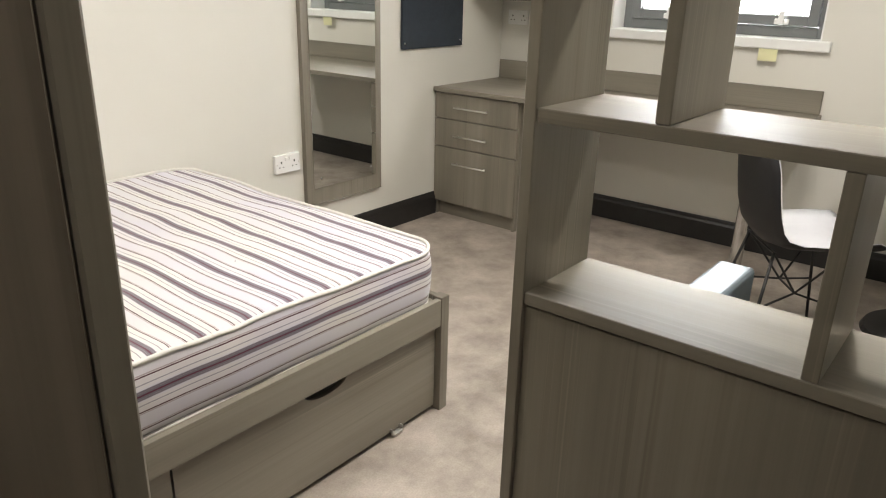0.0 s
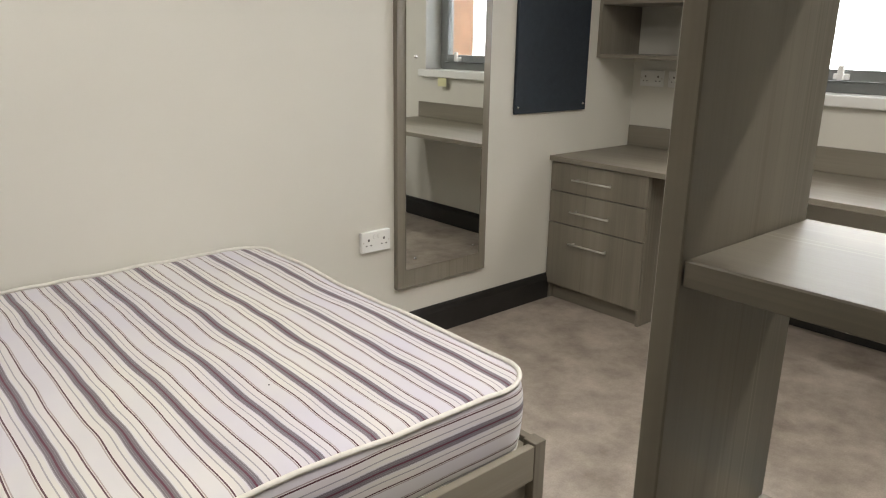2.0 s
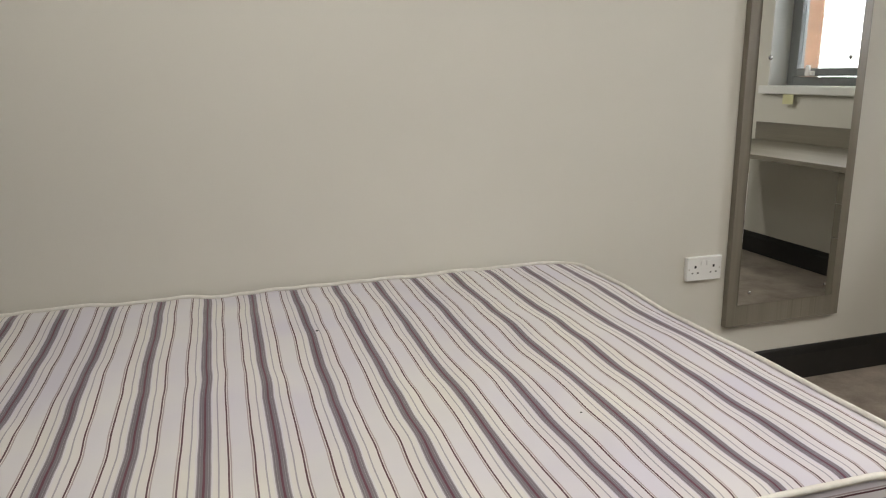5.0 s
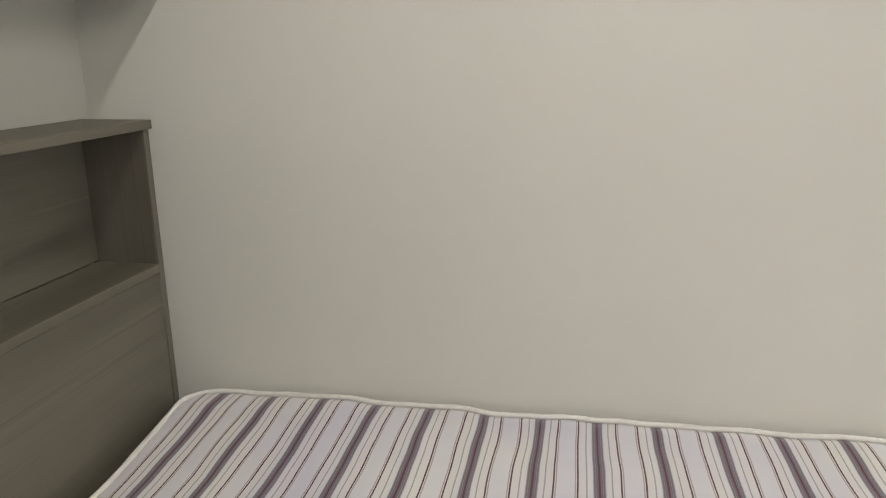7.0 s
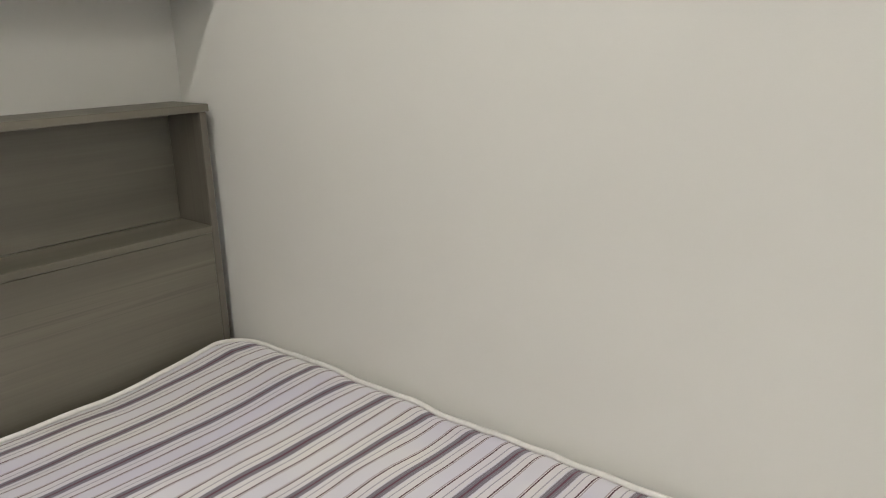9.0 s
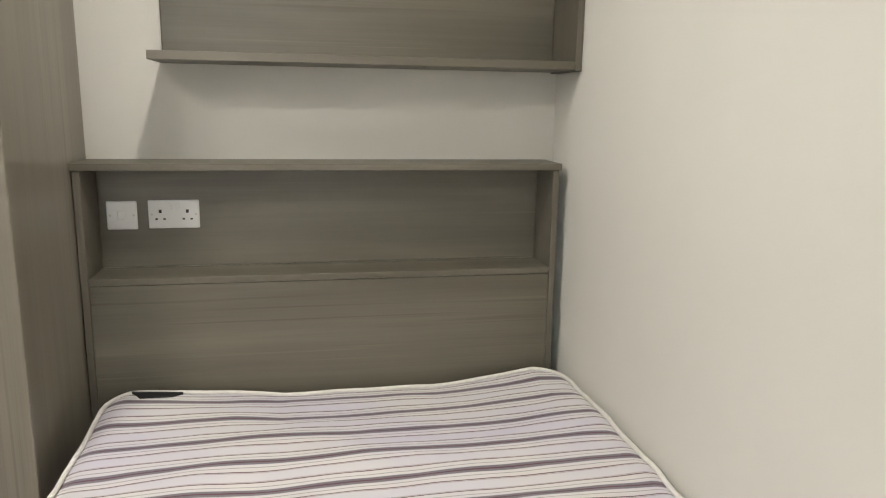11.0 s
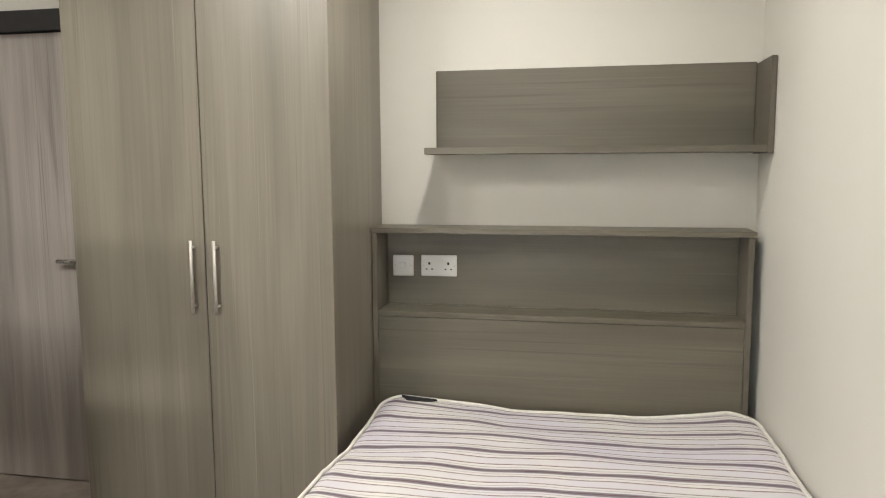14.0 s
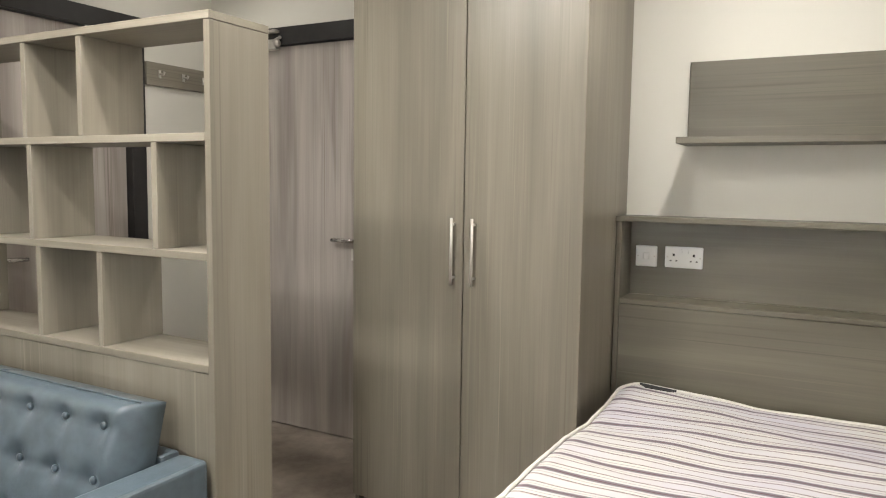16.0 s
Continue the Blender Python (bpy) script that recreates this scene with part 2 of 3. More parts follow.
def join(*bms):
    out = bmesh.new()
    for s in bms:
        me = bpy.data.meshes.new("tmp")
        s.to_mesh(me)
        s.free()
        out.from_mesh(me)
        bpy.data.meshes.remove(me)
    return out


def rod(a, c, r, seg=12, r2=None):
    bm = bmesh.new()
    a, c = Vector(a), Vector(c)
    m = Matrix.Translation((a + c) / 2) @ (c - a).to_track_quat("Z", "Y").to_matrix().to_4x4()
    bmesh.ops.create_cone(bm, cap_ends=True, segments=seg, radius1=r, radius2=r if r2 is None else r2, depth=(c - a).length, matrix=m)
    return bm


def ball(c, r, seg=10, squash=(1, 1, 1)):
    bm = bmesh.new()
    bmesh.ops.create_uvsphere(bm, u_segments=seg, v_segments=max(6, seg // 2), radius=r, matrix=Matrix.Translation(c) @ Matrix.Diagonal((*squash, 1)))
    return bm


def tube(points, r, seg=8, closed=False):
    """A round tube along points."""
    bm = bmesh.new()
    pts = [Vector(p) for p in points]
    n, rings = len(pts), []
    for i, p in enumerate(pts):
        d = (pts[(i + 1) % n] - pts[i - 1]) if closed else (pts[min(i + 1, n - 1)] - pts[max(i - 1, 0)])
        d.normalize()
        up = Vector((0, 0, 1)) if abs(d.z) < 0.95 else Vector((1, 0, 0))
        s = d.cross(up).normalized()
        u = s.cross(d)
        rings.append([bm.verts.new(p + r * (math.cos(k * math.tau / seg) * s + math.sin(k * math.tau / seg) * u)) for k in range(seg)])
    for i in range(n if closed else n - 1):
        a, c = rings[i], rings[(i + 1) % n]
        for k in range(seg):
            bm.faces.new((a[k], a[(k + 1) % seg], c[(k + 1) % seg], c[k]))
    if not closed:
        bm.faces.new(rings[0])
        bm.faces.new(rings[-1])
    return bm


# ---------- the room ----------
XW, YS, TH = 4.45, -3.8, 0.14
WIN = (-0.755, -1.862, 1.114, 2.26)     # window opening: y from, y to, z from, z to
DOOR = (-2.655, -3.62, 2.14)          # entry opening in the bed-head wall
BATH = (0.485, 1.41, 2.14)            # bathroom opening in the far side wall


def structure(name, bm, mat, label, category):
    return tagged(part(name, bm, mat), label, category, kind="structure")


floor = structure("floor", box(-0.3, XW + 0.3, YS - 0.3, 0.14, -0.1, 0, 0), FLOOR, "mottled taupe vinyl floor", "floor")
structure("ceiling", box(-0.3, XW + 0.3, YS - 0.3, 0.14, CEIL, CEIL + 0.1, 0), CEIL_PAINT, "plain white ceiling", "ceiling")
structure("wall_north", box(-TH, XW + 0.3, 0, TH, 0, CEIL, 0), PAINT, "cream painted wall beside the bed", "wall")
structure("wall_west", join(box(-TH, 0, DOOR[0], 0, 0, CEIL, 0), box(-TH, 0, YS, DOOR[1], 0, CEIL, 0), box(-TH, 0, DOOR[1], DOOR[0], DOOR[2], CEIL, 0)),
          PAINT, "cream painted wall behind the headboard", "wall")
structure("wall_south", join(box(-TH, BATH[0], YS - TH, YS, 0, CEIL, 0), box(BATH[1], XW + 0.3, YS - TH, YS, 0, CEIL, 0), box(BATH[0], BATH[1], YS - TH, YS, BATH[2], CEIL, 0)),
          PAINT, "cream painted wall of the entrance side", "wall")
WT = 0.26
structure("wall_east", join(box(XW, XW + WT, WIN[0], 0, 0, CEIL, 0), box(XW, XW + WT, YS, WIN[1], 0, CEIL, 0), box(XW, XW + WT, WIN[1], WIN[0], 0, WIN[2], 0),
                            box(XW, XW + WT, WIN[1], WIN[0], WIN[3], CEIL, 0)), PAINT, "cream painted outside wall with the window", "wall")
structure("hall_backing_wall", box(-0.3, -0.25, YS - 0.3, 0.1, 0, CEIL, 0), PAINT, "plain wall closing the corridor", "wall")


def skirting(name, along, a, c, at, side):
    """Moulded dark skirting board along one wall."""
    prof = [(0, 0), (0.018, 0), (0.018, 0.105), (0.012, 0.118), (0.010, 0.130), (0.006, 0.137), (0, 0.137)]
    bm = bmesh.new()
    rings = []
    for s in (a, c):
        rings.append([bm.verts.new((s, at + side * d, z) if along == "x" else (at + side * d, s, z)) for d, z in prof])
    for k in range(len(prof)):
        bm.faces.new((rings[0][k], rings[0][(k + 1) % len(prof)], rings[1][(k + 1) % len(prof)], rings[1][k]))
    bm.faces.new(rings[0])
    bm.faces.new(rings[1])
    return structure(name, bm, SKIRT, "dark grey painted moulded skirting board", "skirting")


skirting("baseboard_north", "x", 2.16, 3.80, 0, -1)
skirting("baseboard_east", "y", -0.60, YS, XW, -1)
skirting("baseboard_south", "x", BATH[1] + 0.08, XW, YS, 1)
skirting("baseboard_west", "y", -2.383, DOOR[0] + 0.06, 0, 1)


def door(name, frame_bms, leaf, label):
    d = tagged(part(name, leaf, DOOR_WOOD), label, "door", kind="structure")
    ORIGIN[d] = Vector((0, 0, 0))
    part("door_frame", join(*frame_bms), FRAME_DARK, d, "near-black painted door frame")
    return d


def lever(d, p, out, along):
    """Lever handle on a round rose, with a lock plate under it."""
    p, out, along = Vector(p), Vector(out), Vector(along)
    h = smooth(part("door_handle", join(rod(p, p + out * 0.008, 0.026, 20), rod(p, p + out * 0.05, 0.010), tube([p + out * 0.05 - along * 0.008, p + out * 0.053 + along * 0.03, p + out * 0.05 + along * 0.14], 0.0115)), CHROME, d, "bright steel lever handle"))
    q = p - Vector((0, 0, 0.075))
    s = out.cross(Vector((0, 0, 1)))
    part("lock_rose", rod(q, q + out * 0.008, 0.026, 20), STEEL, d)
    part("lock_cylinder", rod(q, q + out * 0.016, 0.010, 12), STEEL, d)
    part("escutcheon", box(min(q.x, q.x + out.x * 0.005) - abs(along.x) * 0.05, max(q.x, q.x + out.x * 0.005) + abs(along.x) * 0.05, min(q.y, q.y + out.y * 0.005) - abs(along.y) * 0.05, max(q.y, q.y + out.y * 0.005) + abs(along.y) * 0.05, q.z - 0.03, q.z + 0.03, 0.002), STEEL, d)
    return h


e = door("door_1", [box(-TH, 0.012, DOOR[0] - 0.045, DOOR[0] + 0.02, 0, DOOR[2] + 0.02), box(-TH, 0.012, DOOR[1] - 0.02, DOOR[1] + 0.045, 0, DOOR[2] + 0.02),
                    box(-TH, 0.012, DOOR[1] + 0.045, DOOR[0] - 0.045, DOOR[2] - 0.07, DOOR[2] + 0.02)],
         box(-0.065, -0.02, DOOR[1] + 0.049, DOOR[0] - 0.049, 0.008, DOOR[2] - 0.074), "closed grey wood-grain entrance door in a black frame")
lever(e, (-0.02, -2.806, 1.058), (1, 0, 0), (0, -1, 0))
part("closer_arm", join(box(-0.02, 0.02, -3.39, -3.32, 2.05, 2.10), rod((0.01, -3.35, 2.09), (0.04, -3.27, 2.102), 0.008), ball((0.03, -3.30, 2.075), 0.02), box(-0.01, 0.045, -3.43, -3.30, 2.13, 2.145)), STEEL, e, "steel door closer bracket")
bdoor = door("door_2", [box(BATH[0] - 0.02, BATH[0] + 0.065, YS - TH, YS + 0.012, 0, BATH[2] + 0.02), box(BATH[1] - 0.065, BATH[1] + 0.02, YS - TH, YS + 0.012, 0, BATH[2] + 0.02),
                    box(BATH[0] + 0.065, BATH[1] - 0.065, YS - TH, YS + 0.012, BATH[2] - 0.07, BATH[2] + 0.02)],
         box(BATH[0] + 0.069, BATH[1] - 0.069, YS - 0.075, YS - 0.03, 0.008, BATH[2] - 0.074), "closed grey wood-grain bathroom door in a black frame")
lever(bdoor, (1.25, YS - 0.03, 1.0), (0, 1, 0), (-1, 0, 0))

# window
win = tagged(part("window_1", join(*[box(XW + 0.14, XW + 0.21, *r, 0.003) for r in (
    (WIN[1], WIN[1] + 0.055, WIN[2], WIN[3]), (WIN[0] - 0.055, WIN[0], WIN[2], WIN[3]), (WIN[1] + 0.055, WIN[0] - 0.055, WIN[2], WIN[2] + 0.055),
    (WIN[1] + 0.055, WIN[0] - 0.055, WIN[3] - 0.055, WIN[3]))]), GREY_UPVC), "grey framed double casement window in a white reveal", "window", kind="structure")
ORIGIN[win] = Vector((0, 0, 0))
y0, y1, z0, z1, w = WIN[1] + 0.057, WIN[0] - 0.057, WIN[2] + 0.057, WIN[3] - 0.057, 0.05
sash = part("casement", join(*[box(XW + 0.12, XW + 0.18, *r, 0.003) for r in ((y0, y0 + w, z0, z1), (y1 - w, y1, z0, z1), (y0 + w, y1 - w, z0, z0 + w), (y0 + w, y1 - w, z1 - w, z1))]), GREY_UPVC, win)
pane = part("pane", box(XW + 0.145, XW + 0.155, y0 + w, y1 - w, z0 + w, z1 - w, 0), GLASS, sash, "clear glass pane")
pane.visible_shadow = False
for hy in (-1.045, -1.635):
    part("window_handle", join(box(XW + 0.10, XW + 0.12, hy - 0.035, hy + 0.035, z0 + 0.006, z0 + 0.034, 0.004), box(XW + 0.085, XW + 0.105, hy - 0.014, hy + 0.014, z0 + 0.004, z0 + 0.07, 0.006, 2)), WHITE_PLASTIC, sash, "white plastic casement handle")
part("window_sill", box(XW - 0.035, XW + 0.14, WIN[1] - 0.05, WIN[0] + 0.05, WIN[2] - 0.05, WIN[2] + 0.002, 0.006, 2), WHITE_PAINT, win, "white painted window board")
part("reveal", join(box(XW - 0.002, XW + 0.14, WIN[0] - 0.006, WIN[0] + 0.001, WIN[2] + 0.003, WIN[3], 0), box(XW - 0.002, XW + 0.14, WIN[1] - 0.001, WIN[1] + 0.006, WIN[2] + 0.003, WIN[3], 0),
                    box(XW - 0.002, XW + 0.14, WIN[1] + 0.006, WIN[0] - 0.006, WIN[3] - 0.006, WIN[3] + 0.001, 0)), WHITE_PAINT, win)

# outside
structure("backdrop", box(60, 60.2, -60, 60, -20, 60, 0), SKYCARD, "white overcast sky", "sky")
structure("ground", box(XW + 0.31, 60, -60, 60, -3.2, -3.0, 0), plain("tarmac", (0.05, 0.05, 0.05), 0.9), "grey tarmac ground outside", "ground")


# ---------- bed ----------
def hump(x, y):
    """How far the worn mattress top rises and sinks."""
    h = 0.010 * noise.noise((x * 1.7, y * 1.7, 3)) + 0.010 * noise.noise((x * 4.5 + 9, y * 2.6, 1)) + 0.005 * noise.noise((x * 11, y * 5, 7)) + 0.002 * noise.noise((x * 26, y * 9, 2))
    head = max(0.0, 1 - (x - 0.22) / 0.5)
    h += head * (0.052 * max(0, 1 - abs(y + 1.31) / 0.42) + 0.032 * max(0, 1 - abs(y + 0.12) / 0.32) - 0.026)
    return h + 0.009 * (y + 0.70) / 0.70


def mattress(x0, x1, y0, y1, z0, z1, r):
    nx, ny = 120, 84
    top, border = bmesh.new(), bmesh.new()
    xs = np.linspace(x0, x1, nx + 1)
    ys = np.linspace(y0, y1, ny + 1)

    def corner(x, y):
        cx, cy = (x0 + r if x < x0 + r else x1 - r), (y0 + r if y < y0 + r else y1 - r)
        if (x0 + r <= x <= x1 - r) or (y0 + r <= y <= y1 - r):
            return x, y
        a, c = (x - cx) / r, (y - cy) / r
        return cx + r * a * math.sqrt(1 - c * c / 2), cy + r * c * math.sqrt(1 - a * a / 2)
    grid = []
    for j, y in enumerate(ys):
        row = []
        for i, x in enumerate(xs):
            px, py = corner(x, y)
            py -= 0.030 * (px - x0) / (x1 - x0) * (y1 - py) / (y1 - y0)
            edge = min(x - x0, x1 - x, y - y0, y1 - y)
            drop = 0.010 * max(0, 1 - edge / 0.04) ** 2
            row.append(top.verts.new((px, py, z1 + hump(px, py) + 0.004 - drop)))
        grid.append(row)
    for j in range(ny):
        for i in range(nx):
            top.faces.new((grid[j][i], grid[j][i + 1], grid[j + 1][i + 1], grid[j + 1][i]))
    loop = [grid[0][i] for i in range(nx)] + [grid[j][nx] for j in range(ny)] + [grid[ny][i] for i in range(nx, 0, -1)] + [grid[j][0] for j in range(ny, 0, -1)]
    rim = [v.co.copy() for v in loop]
    mid = Vector(((x0 + x1) / 2, (y0 + y1) / 2, 0))
    rings = []
    for k in range(9):
        f = k / 8
        ring = []
        for p in rim:
            out = Vector((p.x - mid.x, p.y - mid.y, 0)).normalized()
            bulge = 0.014 * math.sin(f * math.pi) ** 0.7 + 0.004 * noise.noise((p.x * 7, p.y * 7, f * 3))
            q = p + out * bulge
            ring.append(border.verts.new((q.x, q.y, p.z + (z0 - p.z) * f)))
        rings.append(ring)
    n = len(rim)
    for k in range(8):
        for i in range(n):
            border.faces.new((rings[k][i], rings[k][(i + 1) % n], rings[k + 1][(i + 1) % n], rings[k + 1][i]))
    border.faces.new(rings[-1])
    m = thing("mattress", ((x0 + x1) / 2, (y0 + y1) / 2, z0), "bare worn cream mattress with mauve stripes on the bed base", "mattress")
    smooth(part("top_panel", top, TICK_TOP, m, "striped cream and mauve ticking"))
    smooth(part("border", border, TICK_SIDE, m, "ticking with lengthwise stripes"))
    smooth(part("piping", tube([p + Vector((0, 0, 0.0065)) for p in rim], 0.0062, 8, True), PIPING, m, "cream piped edge"))
    smooth(part("piping", tube([Vector((p.x, p.y, z0 + 0.003)) for p in rim], 0.004, 8, True), PIPING, m, "cream piped edge"))
    part("ink_mark", ball((1.195, -0.432, z1 + hump(1.195, -0.432) + 0.0035), 0.0045, 8, (1, 1.3, 0.3)), BLACK, m, "small dark stain")
    part("ink_mark", ball((1.62, -1.05, z1 + hump(1.62, -1.05) + 0.0035), 0.003, 8, (1, 1.3, 0.3)), BLACK, m, "small dark stain")
    strap = bmesh.new()
    a = [Vector((px, py, z1 + hump(px, py) + 0.007)) for px, py in ((0.236, -1.306), (0.280, -1.276), (0.264, -1.190), (0.232, -1.168))]
    vs = [strap.verts.new(p) for p in a] + [strap.verts.new(p - Vector((0, 0, 0.012))) for p in a]
    for f in ((0, 1, 2, 3), (7, 6, 5, 4), (0, 4, 5, 1), (1, 5, 6, 2), (2, 6, 7, 3), (3, 7, 4, 0)):
        strap.faces.new([vs[i] for i in f])
    part("carry_handle", strap, BLACK, m, "black fabric carry handle")
    return m


BX, BY = 2.145, -1.417
mattress(0.222, 2.132, -1.364, -0.022, 0.392, 0.577, 0.10)

bed = thing("bed_base", (1.15, -0.72, 0), "grey-brown laminate storage bed base with drawers under the mattress", "bed")
part("side_rail", box(0.172, BX - 0.036, BY, BY + 0.022, 0.312, 0.404), WOOD_X, bed)
part("side_rail", box(0.172, BX - 0.036, -0.045, -0.022, 0.312, 0.404), WOOD_X, bed)
part("end_rail", box(BX - 0.022, BX, BY + 0.04, -0.06, 0.312, 0.404), WOOD_Y, bed)
for py in (BY - 0.002, -0.060):
    part("leg", box(BX - 0.036, BX + 0.002, py, py + 0.04, 0, 0.410), WOOD_V, bed)
part("deck", box(0.172, BX - 0.024, BY + 0.024, -0.05, 0.366, 0.390), WOOD_X, bed)
part("end_panel", box(BX - 0.04, BX - 0.024, BY + 0.045, -0.065, 0.03, 0.310), WOOD_Y, bed)
part("plinth", box(0.172, BX - 0.05, BY + 0.05, BY + 0.066, 0.0, 0.03), WOOD_X, bed)


def cut_panel(x0, x1, y0, y1, z0, z1, hx):
    """A drawer front with a half-moon finger cut in its top edge."""
    bm = bmesh.new()
    w, d = 0.078, 0.036
    pts = [(x0, z0), (x1, z0), (x1, z1)] + [(hx + w * math.cos(a), z1 - d * math.sin(a) ** 0.8) for a in np.linspace(0, math.pi, 17)] + [(x0, z1)]
    f = bm.faces.new([bm.verts.new((x, y0, z)) for x, z in pts])
    ext = bmesh.ops.extrude_face_region(bm, geom=[f])
    for v in ext["geom"]:
        if isinstance(v, bmesh.types.BMVert):
            v.co.y = y1
    return bm


for x0, x1, hx in ((1.170, BX - 0.040, 1.637), (0.175, 1.164, 0.67)):
    part("drawer_front", cut_panel(x0, x1, BY + 0.020, BY + 0.038, 0.018, 0.308, hx), WOOD_X, bed)
part("catch", join(box(1.895, 1.935, BY + 0.004, BY + 0.02, 0.004, 0.016, 0.002), box(1.89, 1.896, BY + 0.006, BY + 0.019, 0.016, 0.03, 0.001), box(1.934, 1.94, BY + 0.006, BY + 0.019, 0.016, 0.03, 0.001)), STEEL, bed, "small steel catch")

# ---------- headboard, wall shelf, wardrobe ----------
hb = thing("headboard", (0.07, -0.74, 0), "grey-brown laminate headboard unit with an open shelf, standing behind the bed", "headboard")
HT, HM = 1.239, 0.913
part("top", box(0.002, 0.176, -1.440, -0.030, HT - 0.020, HT), HEAD_WOOD, hb)
part("side_panel", box(0.002, 0.170, -1.436, -1.416, 0, HT - 0.021), HEAD_SIDE, hb)
part("side_panel", box(0.002, 0.170, -0.056, -0.036, 0, HT - 0.021), HEAD_SIDE, hb)
part("back_panel", box(0.002, 0.016, -1.415, -0.057, HM, HT - 0.021), HEAD_WOOD, hb)
part("shelf", box(0.017, 0.171, -1.415, -0.057, HM - 0.020, HM), HEAD_WOOD, hb)
part("front_panel", box(0.150, 0.168, -1.415, -0.057, 0.0, HM - 0.021), HEAD_WOOD, hb)

ws = thing("wall_shelf", (0.1, -0.6, 1.52), "grey-brown laminate shelf fixed to the wall above the headboard", "shelf")
part("back_panel", box(0.001, 0.019, -1.208, -0.023, 1.543, 1.844), HEAD_WOOD, ws)
part("shelf", box(0.001, 0.223, -1.213, -0.023, 1.518, 1.542), HEAD_WOOD, ws)
part("end_panel", box(0.001, 0.223, -0.022, -0.002, 1.514, 1.838), HEAD_SIDE, ws)

wr = thing("wardrobe", (0.28, -1.92, 0), "tall grey-brown laminate double wardrobe, closed", "wardrobe")
W0, W1, WH = -2.378, -1.441, 2.30
part("side_panel", box(0.002, 0.617, W1 - 0.019, W1, 0, WH), WOOD_V, wr)
part("side_panel", box(0.002, 0.617, W0, W0 + 0.019, 0, WH), SHADED_END, wr)
part("top", box(0.002, 0.617, W0 + 0.02, W1 - 0.02, WH - 0.02, WH), WOOD_Y, wr)
part("back_panel", box(0.002, 0.01, W0 + 0.02, W1 - 0.02, 0.07, WH - 0.021), WOOD_V, wr)
part("plinth", box(0.563, 0.581, W0 + 0.02, W1 - 0.02, 0, 0.064), WOOD_Y, wr)
for y0, y1, hy in ((W0 + 0.001, -1.882, -1.918), (-1.878, W1 + 0.014, -1.834)):
    dr = part("door", box(0.619, 0.638, y0, y1, 0.066, WH, 0.002), WOOD_V, wr)
    smooth(part("handle", join(rod((0.663, hy, 0.985), (0.663, hy, 1.232), 0.0056), rod((0.638, hy, 1.010), (0.663, hy, 1.010), 0.005), rod((0.638, hy, 1.208), (0.663, hy, 1.208), 0.005)), STEEL, dr, "satin steel bar handle"))


# ---------- sockets ----------
def faceplate(name, centre, w, h, out, gangs, label, switch=False, depth=0.009):
    """A white electrical faceplate; out is the way it faces."""
    o = Vector(out)
    s = Vector((0, 0, 1)).cross(o)
    c = Vector(centre)

    def slab(u0, u1, v0, v1, d0, d1, bev):
        p, q = c + s * u0 + o * d0, c + s * u1 + o * d1
        return box(p.x, q.x, p.y, q.y, c.z + v0, c.z + v1, bev)
    t = thing(name, tuple(c), label, "socket" if gangs else "switch")
    part("plate", slab(-w / 2, w / 2, -h / 2, h / 2, 0.0005, depth, 0.003), WHITE_PLASTIC, t)
    for g in range(gangs):
        u = (g - (gangs - 1) / 2) * 0.078 if gangs > 1 else 0
        pins = [(u - 0.004, u + 0.004, 0.008 - 0.004, 0.008 + 0.006), (u - 0.015, u - 0.008, -0.017, -0.012), (u + 0.008, u + 0.015, -0.017, -0.012)]
        for k in pins:
            part("pin_hole", slab(*k, depth - 0.0005, depth + 0.0004, 0), SLOT, t)
        part("rocker", slab((0.012 if g else -0.012) - 0.006 if gangs > 1 else -0.006, (0.012 if g else -0.012) + 0.006 if gangs > 1 else 0.006, 0.014, 0.032, depth - 0.0005, depth + 0.0035, 0.001), WHITE_PLASTIC, t)
    if switch:
        part("rocker", slab(-0.012, 0.012, -0.014, 0.014, depth - 0.0005, depth + 0.0035, 0.002), WHITE_PLASTIC, t)
    for k in (-1, 1):
        u = k * (w / 2 - 0.010)
        part("screw", slab(u - 0.003, u + 0.003, -0.003, 0.003, depth - 0.0005, depth + 0.0006, 0), STEEL, t)
    return t


faceplate("double_socket", (2.668, 0, 0.507), 0.150, 0.090, (0, -1, 0), 2, "white double socket low on the wall beside the mirror", depth=0.02)
faceplate("light_switch", (0.016, -1.348, 1.073), 0.086, 0.086, (1, 0, 0), 0, "white single light switch inside the headboard shelf", True)
faceplate("double_socket", (0.016, -1.200, 1.075), 0.147, 0.086, (1, 0, 0), 2, "white double socket inside the headboard shelf")
for k, yy in enumerate((-0.123, -0.297, -0.470)):
    faceplate("double_socket", (XW, yy, 1.142), 0.147, 0.086, (-1, 0, 0), 2, "white double socket under the shelf unit above the desk")

# ---------- mirror and board ----------
mr = thing("wall_mirror", (3.035, 0, 0.25), "tall wall mirror in a grey-brown laminate frame", "mirror")
part("backboard", box(2.775, 3.307, -0.027, -0.001, 0.264, 1.80), WOOD_V, mr)
part("glass", box(2.816, 3.261, -0.0325, -0.0275, 0.350, 1.735, 0.001), MIRROR, mr, "silvered mirror glass")
for xx in (2.868, 3.222):
    for zz in (0.395, 1.258, 1.69):
        part("screw_cap", ball((xx, -0.033, zz), 0.008, 10, (1, 0.5, 1)), CHROME, mr, "chrome dome cap")

